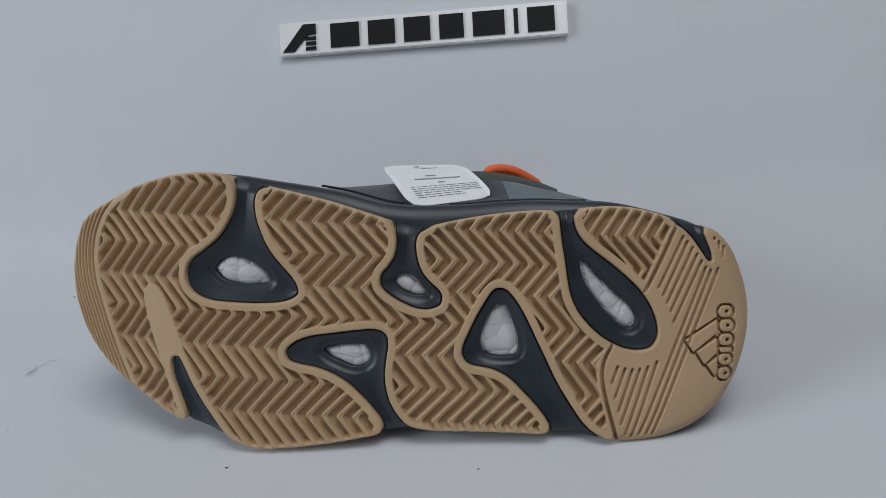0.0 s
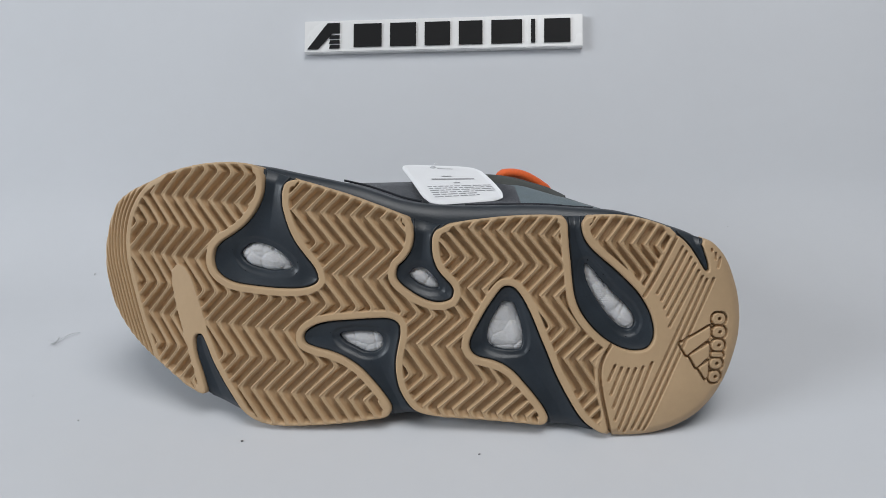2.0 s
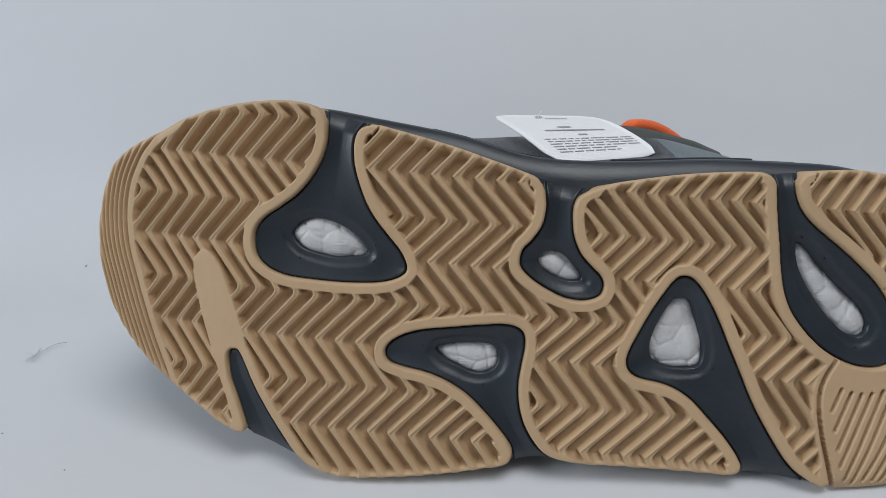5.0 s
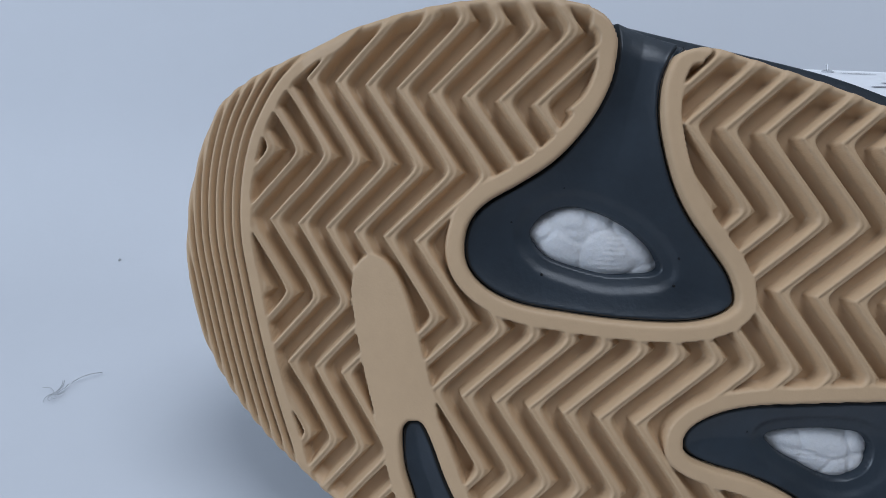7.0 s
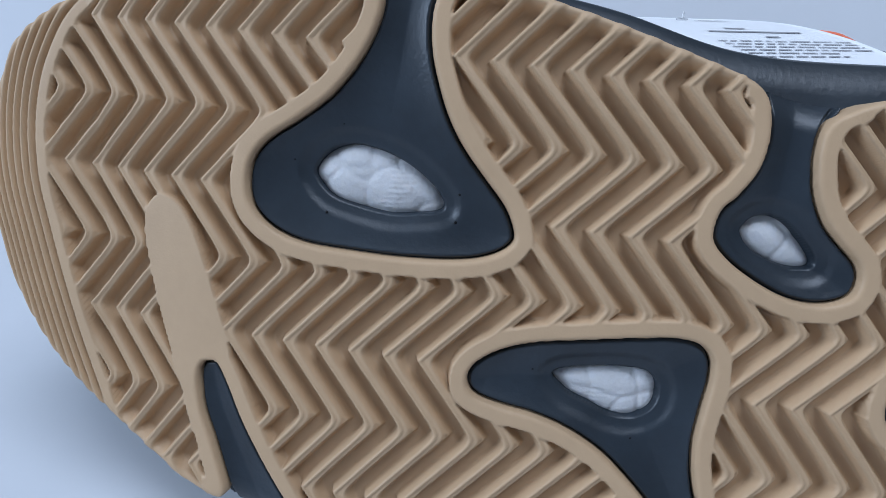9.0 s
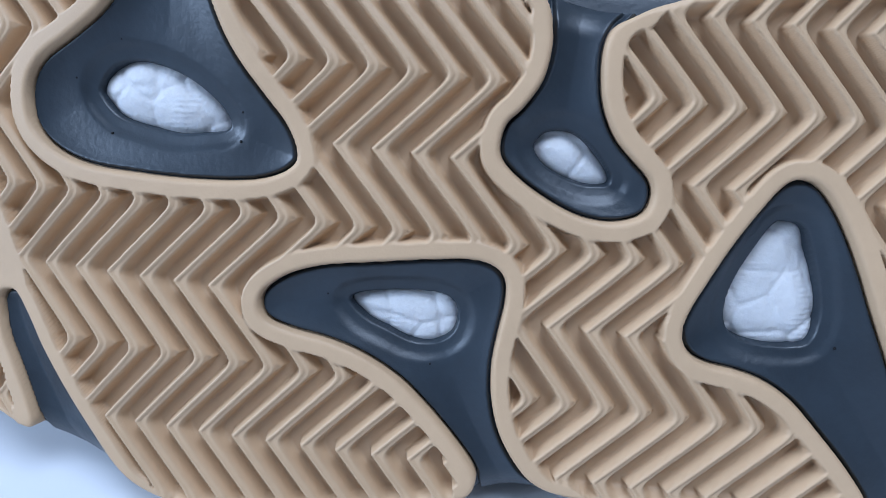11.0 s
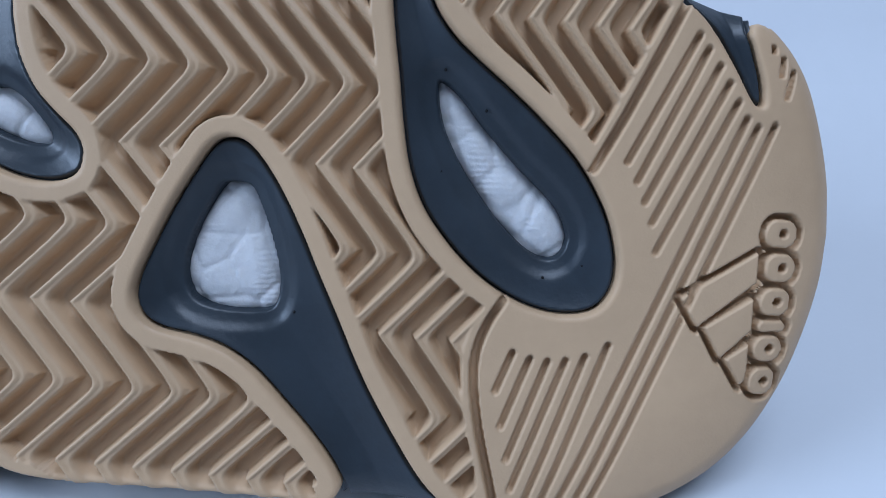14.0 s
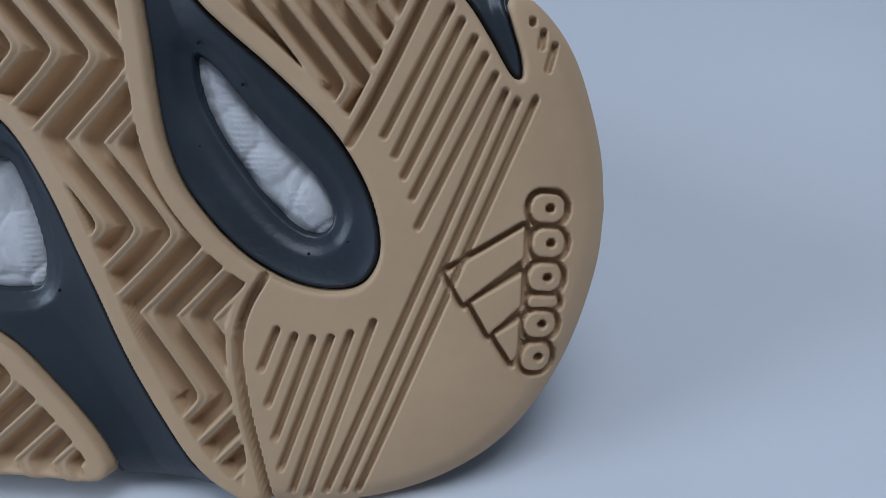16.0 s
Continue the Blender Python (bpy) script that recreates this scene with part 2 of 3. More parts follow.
BAYS = [
    spline((-92, 78, -91.3, 64, -91.1, 58.6, -92.1, 52.5, -95.5, 45.8, -101, 39.4, -107.2, 35, -113.6, 31.1, -116.8, 27.2, -117.8, 22.2, -116.6, 17.8, -112.7, 14.1,
            -106.6, 11.6, -97.9, 10.3, -87.3, 9.3, -76.9, 9.2, -70.8, 10.4, -67.4, 12.6, -67.1, 15.3, -68.8, 19.5, -72.6, 24.6, -76.4, 29.8, -79.2, 35, -81.3, 41.2,
            -82.6, 47.4, -82.5, 53.5, -80.8, 58, -77.9, 62, -74, 72), 8),
    spline((-23.0, 52, -23.2, 42, -23.1, 37.1, -22.9, 32.6, -24.2, 27.1, -27.4, 22.5, -30.2, 19.7, -31.3, 15.8, -30.5, 13, -27.1, 9.6, -22.1, 6.2, -17.2, 3.8, -12.4, 2.8,
            -8.6, 3.2, -5.8, 4.7, -4.8, 7.9, -5.7, 10.8, -8.7, 14.1, -11.7, 17.8, -13.7, 22.5, -14.4, 27.1, -14.2, 32.5, -12.5, 36, -9.5, 39, -6, 46), 8),
    spline((-33.4, -64, -33.6, -54, -34.2, -48.5, -34.9, -44.5, -38.6, -39, -44, -32.5, -49.3, -27.2, -55.7, -23, -62.2, -20.3, -68.8, -18.6, -73.7, -16.6, -75.2, -13.9,
            -73.9, -10.6, -69.4, -7.7, -62.8, -5.9, -53.3, -5.1, -42.9, -4.4, -35.8, -4.3, -31.7, -5.5, -29.7, -8.1, -29.6, -12.2, -30.7, -17.6, -31.8, -24.1,
            -31.7, -30.7, -30.2, -37.3, -26.9, -43.4, -22.6, -48.2, -14, -56), 8),
    spline((38.5, -66, 38, -53, 36.4, -47.3, 32.3, -41, 27.2, -34.8, 22.2, -29.2, 17.3, -25.7, 12.4, -23.8, 6.6, -22.4, 3.3, -20.4, 1.9, -17, 2.8, -13, 5.7, -7.2,
            9.4, -0.6, 13.1, 5, 16.7, 9.6, 19.6, 10.7, 22.7, 9.7, 25.5, 6.5, 28.4, 1.5, 31.4, -5.1, 34, -11.8, 37.2, -19.6, 39.9, -26.5, 42.6, -32.6,
            47, -40.9, 52, -49, 59, -56.5, 66, -66), 8),
    spline((45.8, 52, 46.0, 40, 46.6, 29.2, 47.5, 20.4, 48.1, 13.3, 49.2, 6, 51.5, -0.5, 55.2, -6.1, 59.5, -10.9, 64.3, -14.7, 70.2, -17.7, 76, -18.9, 80.9, -18.1,
            83.7, -15.1, 84.7, -10.7, 83.8, -4.8, 81.6, 0.9, 77.6, 7.4, 72.2, 13.3, 66.6, 18.6, 61, 23.4, 56.5, 27.7, 53.4, 32.5, 52.2, 38, 53, 46), 8),
    spline((-119, -60, -122.6, -46, -124.7, -37.3, -127.2, -28.9, -129.1, -23, -129.6, -16.5, -128.6, -13.6, -126.9, -13.0, -125.1, -13.6, -123, -17.9, -120.5, -24.3,
            -117.3, -30.7, -114, -36.5, -109.6, -43.5, -105.5, -50, -100, -60), 8),
    spline((93, 40, 93.9, 34.1, 96.6, 31, 99.7, 27.5, 102.9, 22.6, 105.6, 18.1, 107.1, 16.7, 108.2, 17.3, 107.8, 20.9, 106, 26.3, 105.1, 30, 106, 38), 8),
]
WINDOWS = [
    spline((-105, 24.7, -104.1, 27.3, -101.4, 29.6, -97, 30.5, -91.6, 29.2, -86.6, 26.6, -82.2, 22.8, -80.3, 19.6, -81.4, 18.1, -85.7, 17.6, -91.1, 17.6, -97.8, 19.2, -102.3, 21.1), 8),
    spline((-25.3, 15.5, -24.6, 17.2, -22.7, 18.5, -19.2, 18.5, -16.2, 16.7, -13.6, 13.7, -11.8, 10.7, -12.4, 9.2, -15.9, 9.2, -19.9, 10.5, -23.5, 12.7), 8),
    spline((-58.6, -13.2, -56.8, -11.8, -51.3, -11.1, -44.7, -11.1, -40.4, -12, -38.4, -14.8, -39.2, -18.7, -42.5, -20.9, -46.9, -20.7, -51.4, -18.6, -55.8, -16.3), 8),
    spline((19.1, 3.2, 17, 2.7, 14.6, -0.8, 11.7, -6.2, 10.1, -11.3, 10.3, -15.4, 12.3, -18, 17.3, -19.3, 23.4, -19.4, 25.8, -17.8, 26.5, -13.2, 25.5, -7.1, 23.4, -0.2, 21.9, 2.5), 8),
    spline((53.9, 19.7, 55.1, 20, 58, 17.4, 61.9, 12.7, 66.9, 7, 71.9, 2.2, 75, -1.8, 76.4, -5.8, 75.3, -8.8, 72.7, -9.6, 69.2, -7.9, 65.1, -3.9, 60.6, 2, 57.1, 7.8, 54.6, 13.6), 8),
]
FINGER = spline((-136, 20.3, -138.9, 18.2, -140.1, 13.5, -139.4, 6.6, -137.6, -2.7, -135.2, -12, -132.3, -22.5, -130.3, -30, -127.9, -40, -126, -48, -122, -46,
                 -122, -30, -121.5, -20, -122.4, -9.9, -124.8, -0.7, -127.2, 7.2, -129.6, 14, -132.5, 18.6), 8)
TOE_EDGE = spline((-136, 68, -141.5, 61.2, -147.7, 58.1, -153.6, 53.4, -157.9, 46.7, -160.4, 40.5, -162, 32.5, -162.2, 23.2, -160.7, 13.8, -158.3, 2, -155.3, -9.8, -151.6, -21.7,
                   -149.4, -28.9, -147, -38), 8, False)
PLATE = spline((61, -62, 62.6, -48.6, 61, -40, 59.9, -31.8, 60, -25.7, 61.7, -20.7, 64.4, -16.3), 8, False)
PLATE = np.vstack([PLATE, np.array([(0.070, -0.010), (0.078, 0.000), (0.0790, 0.0062)]), spline((79.0, 6.2, 84, 15.3, 88.7, 24.5, 92.8, 32.6, 95, 37), 8, False),
                   np.array([(0.110, 0.050), (0.140, 0.020), (0.140, -0.030), (0.110, -0.070)])])
K_LOW = spline((65.3, -16.2, 62.6, -20.7, 60.9, -25.7, 60.7, -31.8, 61.8, -40.1, 63.6, -48.6, 66, -60), 8, False)
K_HIGH = spline((79.8, 6.0, 84.8, 14.9, 89.5, 24.1, 94, 33.2), 8, False)

# Straight grooves of the smooth plate: upper end, lower end.
GROOVES = [((96.2, 27.8), (85.4, 7.3)), ((97.9, 25.6), (87.2, 4.1)), ((100, 23), (88.6, 0.7)), ((101.8, 20.3), (90, -2.8)), ((103.5, 17.3), (90.9, -7.7)),
           ((105.2, 14.6), (74.9, -54.6)), ((107.2, 13.2), (77.9, -54.7)), ((110.3, 13.5), (80.4, -54.8)),
           ((67.2, -25.2), (64.4, -32)), ((70.2, -26.2), (65.4, -38.3)), ((73.2, -26.7), (66.5, -44.3)), ((76.3, -26.5), (67.3, -49.9)), ((79.6, -25.8), (69, -54.4)),
           ((83.5, -23.8), (71.6, -55.6)), ((109.6, 26.3), (109.6, 25.8)), ((111.5, 24.5), (111.1, 21.9)), ((113.5, 22.4), (112.3, 18.3))]
BARS = [((95.8, -15.6), (109.0, -7.9), (108.9, -13.0), (98.8, -20.6)), ((100.2, -20.8), (108.7, -15.9), (108.6, -21.4), (103.2, -26.2)), ((104.3, -26.5), (108.5, -24.0), (108.2, -30.2), (107.3, -31.3))]
BADGES = [(113.0, -4.6, 2.9, 2.3), (113.3, -10.6, 2.8, 2.3), (112.9, -16.6, 2.8, 2.3), (112.6, -20.9, 2.6, 0.9), (112.2, -24.9, 2.7, 2.2), (111.7, -30.9, 2.5, 2.4)]

ROW_C = (0.6991, -3.5795, -0.0651, -0.7046, -0.1279, 0.0038)
NUM_C = (7.9512, -0.7277, 0.4442, 0.1347, 14.684, 0.593, 0.4113, 1.1755, 0.4161, 0.8531)


def sole_y(u, v=0.0):
    """The sole's own curve: flat in the middle, sprung up at toe and heel, straight past the toe's bend."""
    past = np.maximum(-0.150 - u, 0.0)
    a, b = (u + past) / 0.1, v / 0.05
    return -0.0040 + 0.05 * past + -0.001633 * a ** 2 + 0.000693 * a ** 3 + 0.002822 * a ** 4 + -0.000880 * b ** 2 + 0.000325 * a * b


def herringbone(U, V):
    """0 on a bar's crest, 1 on a groove's floor."""
    u, v = U / 0.1, V / 0.05
    r = ROW_C[0] + ROW_C[1] * v + ROW_C[2] * v * v + ROW_C[3] * u + ROW_C[4] * u * v + ROW_C[5] * u * u
    c = NUM_C
    n = c[0] + c[1] * v + c[2] * v * v + c[3] * v ** 3 + c[4] * u + c[5] * u * v + c[6] * u * v * v + c[7] * u * u + c[8] * u * u * v + c[9] * u ** 3
    q = np.abs(r % 2.0 - 1.0)
    f = (n + 0.95 * (2 * q - 1)) % 1.0
    inner = np.sqrt(q * q + 0.0064) - 0.012
    outer = 1.012 - np.sqrt((1 - q) ** 2 + 0.0064)
    w = ramp(np.abs(f - 0.5), 0.20, 0.33)
    f = (n + 0.95 * (2 * (w * inner + (1 - w) * outer) - 1)) % 1.0
    # bar top, sloping flank, floor, steep flank
    return 0.13 * ramp(f, 0.03, 0.13) + 0.87 * ramp(f, 0.22, 0.44) - ramp(f, 0.86, 0.98)


def grid(poly, step):
    lo, hi = poly.min(0) - step, poly.max(0) + step
    nu, nv = int((hi[0] - lo[0]) / step) + 2, int((hi[1] - lo[1]) / step) + 2
    U, V = np.meshgrid(lo[0] + step * np.arange(nu), lo[1] + step * np.arange(nv), indexing="ij")
    inside = distance(poly, U, V, reach=0.004) < 0
    cell = inside[:-1, :-1] | inside[1:, :-1] | inside[:-1, 1:] | inside[1:, 1:]
    used = np.zeros(U.shape, bool)
    for i in (0, 1):
        for j in (0, 1):
            used[i:nu - 1 + i, j:nv - 1 + j] |= cell
    rim = used & ~inside
    U[rim], V[rim] = nearest(poly, U[rim], V[rim])
    return U, V, cell, rim


def build_grid(name, U, V, Y, cell, rim, mat, skirt):
    """Quads of the kept cells, with a skirt drawn back from the outer rim."""
    nu, nv = U.shape
    ids = np.arange(nu * nv).reshape(nu, nv)
    ii, jj = np.nonzero(cell)
    quads = np.stack([ids[ii, jj], ids[ii + 1, jj], ids[ii + 1, jj + 1], ids[ii, jj + 1]], 1)
    verts = np.stack([U.ravel(), Y.ravel(), V.ravel()], 1)
    edges = np.concatenate([quads[:, [k, (k + 1) % 4]] for k in range(4)])
    key = np.sort(edges, 1)
    code = key[:, 0].astype(np.int64) * (nu * nv) + key[:, 1]
    _, first, count = np.unique(code, return_index=True, return_counts=True)
    lone = edges[first[count == 1]]
    lone = lone[rim.ravel()[lone].all(1)]
    if skirt and len(lone):
        old = np.unique(lone)
        back = verts[old].copy()
        back[:, 1] = np.maximum(back[:, 1] + 0.0015, sole_y(back[:, 0], back[:, 2]) + skirt)
        where = np.full(nu * nv, -1)
        where[old] = np.arange(len(old)) + len(verts)
        wall = np.stack([lone[:, 1], lone[:, 0], where[lone[:, 0]], where[lone[:, 1]]], 1)
        verts = np.vstack([verts, back])
        quads = np.vstack([quads, wall])
    keep = np.unique(quads)
    new_id = np.full(len(verts), -1)
    new_id[keep] = np.arange(len(keep))
    return mesh_of(name, verts[keep], new_id[quads], mat)


def outsole():
    U, V, cell, rim = grid(OUTLINE, 0.00030)
    bay = np.full(U.shape, 0.02)
    for b in BAYS:
        bay = np.minimum(bay, distance(b, U, V))
    edge = -distance(OUTLINE, U, V, reach=0.02)
    r = 0.0045
    bay = np.minimum(bay, np.where((edge < r) & (bay < r), r - np.hypot(np.maximum(r - edge, 0), np.maximum(r - bay, 0)), bay))
    finger = distance(FINGER, U, V)
    toe = distance(TOE_EDGE, U, V, closed=False, reach=0.03)
    side = U < np.interp(V, *[a[np.argsort(TOE_EDGE[:, 1])] for a in (TOE_EDGE[:, 1], TOE_EDGE[:, 0])])
    plate = distance(PLATE, U, V)
    # herringbone with rims round the openings
    depth = 0.0037 * herringbone(U, V) - 0.0001
    solid = np.maximum.reduce([1 - ramp(bay, 0.0032, 0.0038), 1 - ramp(finger, -0.0001, 0.0005), 1 - ramp(plate, 0.0012, 0.0018)])
    solid = np.where(side, 1.0, np.maximum(solid, 1 - ramp(toe, 0.0008, 0.0013)))
    d = depth * (1 - solid) * (0.12 + 0.88 * ramp(edge, 0.0004, 0.0030))
    # raised finger with a softly hollowed back
    d = np.where(finger < 0, -0.0021 * ramp(-finger, 0, 0.0032) + 0.0011 * ramp(-finger, 0.0028, 0.0070), d)
    # fine ridges round the end of the sole
    wave = 0.5 - 0.5 * np.cos(2 * math.pi * (toe - 0.0011) / 0.00185)
    ridge = 0.0019 * wave ** 1.6 * ramp(toe, 0.0008, 0.0014) * (0.30 + 0.70 * ramp(edge, 0.0002, 0.0030))
    d = np.where(side, ridge + 0.016 * toe ** 2 / 0.001, d)
    # plate: grooves, the two dividing cuts, the emblem
    for (a, b), (c, e) in GROOVES:
        line = np.array([(a, b), (c, e)]) / 1000.0
        g = distance(line, U, V, closed=False, reach=0.003)
        d = np.maximum(d, 0.0018 * (1 - ramp(g, 0.00035, 0.0007)))
    for k in (K_LOW, K_HIGH):
        d = np.maximum(d, (0.0016 + 0.0018 * ramp(bay, 0.001, 0.005)) * (1 - ramp(distance(k, U, V, closed=False, reach=0.003), 0.00055, 0.00085)))
    shapes = np.full(U.shape, 0.006)
    for bar in BARS:
        shapes = np.minimum(shapes, distance(np.array(bar) / 1000.0, U, V, reach=0.006))
    for x, y, w, t in BADGES:
        cu, cv = U - x / 1000.0, V - y / 1000.0
        ca, sa = math.cos(0.06), math.sin(0.06)
        c_r = min(2.0, t - 0.05)
        p, q = np.abs(ca * cu - sa * cv) - (w - c_r) / 1000.0, np.abs(sa * cu + ca * cv) - (t - c_r) / 1000.0
        box = np.hypot(np.maximum(p, 0), np.maximum(q, 0)) + np.minimum(np.maximum(p, q), 0) - c_r / 1000.0
        if t > 1.5:
            box = np.maximum(box, 0.0009 - np.hypot(cu - 0.0004, cv))
        shapes = np.minimum(shapes, box)
    well = (1 - ramp(shapes, 0.0009, 0.0013)) * ramp(shapes, 0.0, 0.00035)
    d = np.maximum(d, 0.0026 * well)
    # soft rounding at the outer edge and along the openings
    roll = 0.0010 + 0.0016 * ramp(plate, 0.001, -0.004)
    d = d + 0.0018 * (1 - np.clip(edge / (roll * 1.6), 0, 1)) ** 2 * (0.35 + 0.65 * ramp(plate, 0.001, -0.002))
    d = d + 0.0022 * ramp(-plate, 0.0, 0.012) * (1 - np.clip(edge / 0.016, 0, 1)) ** 2
    d = d + 0.0005 * (1 - np.clip(bay / 0.0010, 0, 1)) ** 2
    d = np.where(bay < 0.0001, 0.0065 * ramp(-bay, -0.0001, 0.0005) + d, d)
    cell &= (bay > -0.0010)[:-1, :-1]
    me = build_grid("outsole", U, V, sole_y(U, V) + d, cell, rim, M_GUM, 0.0062)
    part("outsole", me, shoe, "tan gum rubber outsole with herringbone tread")


def midsole_face():
    """Slate rubber seen in the openings, dished round each window."""
    c = OUTLINE.mean(0)
    U, V, cell, rim = grid(OUTLINE + (c - OUTLINE) * 0.010, 0.00032)
    bay = np.full(U.shape, 0.02)
    for b in BAYS:
        bay = np.minimum(bay, distance(b, U, V))
    win = np.full(U.shape, 0.02)
    for w in WINDOWS:
        win = np.minimum(win, distance(w, U, V))
    d = 0.0011 + 0.0022 * (1 - np.exp(-np.maximum(-bay, 0) / 0.0040))
    d = d + 0.0018 * (1 - ramp(np.abs(bay + 0.0001), 0.0001, 0.0007)) + 0.0030 * ramp(bay, 0.0, 0.0018)
    d = d + 0.0004 * (1 - ramp(win, 0.0018, 0.0036)) + 0.0007 * (1 - ramp(win, -0.0004, 0.0060)) ** 2
    d = d + 0.0050 * ramp(-win, -0.0002, 0.0006)
    edge = -distance(OUTLINE, U, V, reach=0.02)
    d = d + 0.0035 * (1 - np.clip(edge / 0.006, 0, 1)) ** 2
    cell &= (win > -0.0012)[:-1, :-1] & ((bay < 0.004) | (edge < 0.004))[:-1, :-1]
    return build_grid("midsole_face", U, V, sole_y(U, V) + d, cell, rim, M_GREY, 0.010)


def foam(w):
    """A pillow of foam beads filling a window."""
    U, V, cell, rim = grid(w + (w - w.mean(0)) * 0.04, 0.0004)
    win = -distance(w, U, V, reach=0.02)
    bulge = 0.0016 * np.sqrt(np.clip(win / 0.004, 0, 1))
    beads = np.zeros(U.shape)
    it = np.nditer(beads, flags=["multi_index"], op_flags=["writeonly"])
    for b in it:
        i, j = it.multi_index
        f = noise.voronoi(Vector((U[i, j] * 125, V[i, j] * 125, w[0, 0] * 50)))[0]
        b[...] = 1 - (f[0] / 0.7) ** 2 + 0.35 * min(1.0, (f[1] - f[0]) / 0.12)
    beads = 0.00062 * beads
    return build_grid("foam_window", U, V, sole_y(U, V) + 0.0068 - bulge - beads, cell, rim, M_FOAM, 0.0)


outsole()
part("midsole", midsole_face(), shoe, "dark slate rubber midsole showing in the cut-outs")
for w in WINDOWS:
    part("foam_window", foam(w), shoe, "white bead foam behind an opening in the sole")

rnd_pit = random.Random(7)
for w in WINDOWS:
    c = w.mean(0)
    for k in range(5):
        q = w[int(len(w) * (k + rnd_pit.uniform(0.1, 0.6)) / 5) % len(w)]
        u, v = q + (q - c) / np.linalg.norm(q - c) * 0.0042
        bm = bmesh.new()
        bmesh.ops.create_icosphere(bm, subdivisions=1, radius=0.00032)
        bmesh.ops.translate(bm, vec=(u, sole_y(u, v) + 0.0030, v), verts=bm.verts)
        part("mould_pip", bm_mesh("mould_pip", bm, M_BLACK, True), shoe)


# ---------------------------------------------------------------- side wall and upper
SIDE = spline((-175, 13, -170, 40, -158, 55, -135, 64, -108, 67.2, -93, 66, -78, 62.8, -50, 56.5, -26, 49, 0, 46.8, 30, 46.8, 50, 45.5, 70, 43.5, 92, 37, 106, 31, 116, 20,
               121, 4, 121.5, -8, 118, -24, 108, -43, 92, -53, 66, -55.5, 36, -53, 0, -51, -38, -51, -74, -54, -100, -52.5, -122, -43.5, -145, -31, -160, -18, -171, -2))
UPPER = spline((-168, 13, -160, 38, -145, 50, -120, 57, -95, 60, -70, 60, -45, 60, -20, 60.5, 0, 61.5, 20, 60.0, 40, 54.5, 60, 48, 80, 41, 98, 30.5, 108, 18, 112, 2,
                111, -12, 104, -28, 92, -40, 70, -47, 36, -47, 0, -46, -38, -46, -74, -48, -100, -47, -122, -38, -145, -26, -158, -10))


def loft(name, rings, mat):
    """Closed rings of equal length, one after another."""
    verts = np.vstack(rings)
    m, faces = len(rings[0]), []
    for i in range(len(rings) - 1):
        for k in range(m):
            k2 = (k + 1) % m
            faces.append((i * m + k2, i * m + k, (i + 1) * m + k, (i + 1) * m + k2))
    return mesh_of(name, verts, faces, mat)


def ring(curve, y, grow):
    """The curve set back y metres and grown along its normals."""
    t = np.roll(curve, -1, 0) - np.roll(curve, 1, 0)
    t /= np.linalg.norm(t, axis=1, keepdims=True) + 1e-9
    nrm = np.stack([-t[:, 1], t[:, 0]], 1)
    c = curve + nrm * grow
    return np.stack([c[:, 0], sole_y(c[:, 0], c[:, 1]) + y, c[:, 1]], 1)


def top_shift(y):
    """The side turned up lies level, so it rises with the distance from the sole."""
    return 0.35 * np.minimum(y - 0.066, 0) - 1.1 * np.maximum(y - 0.078, 0)


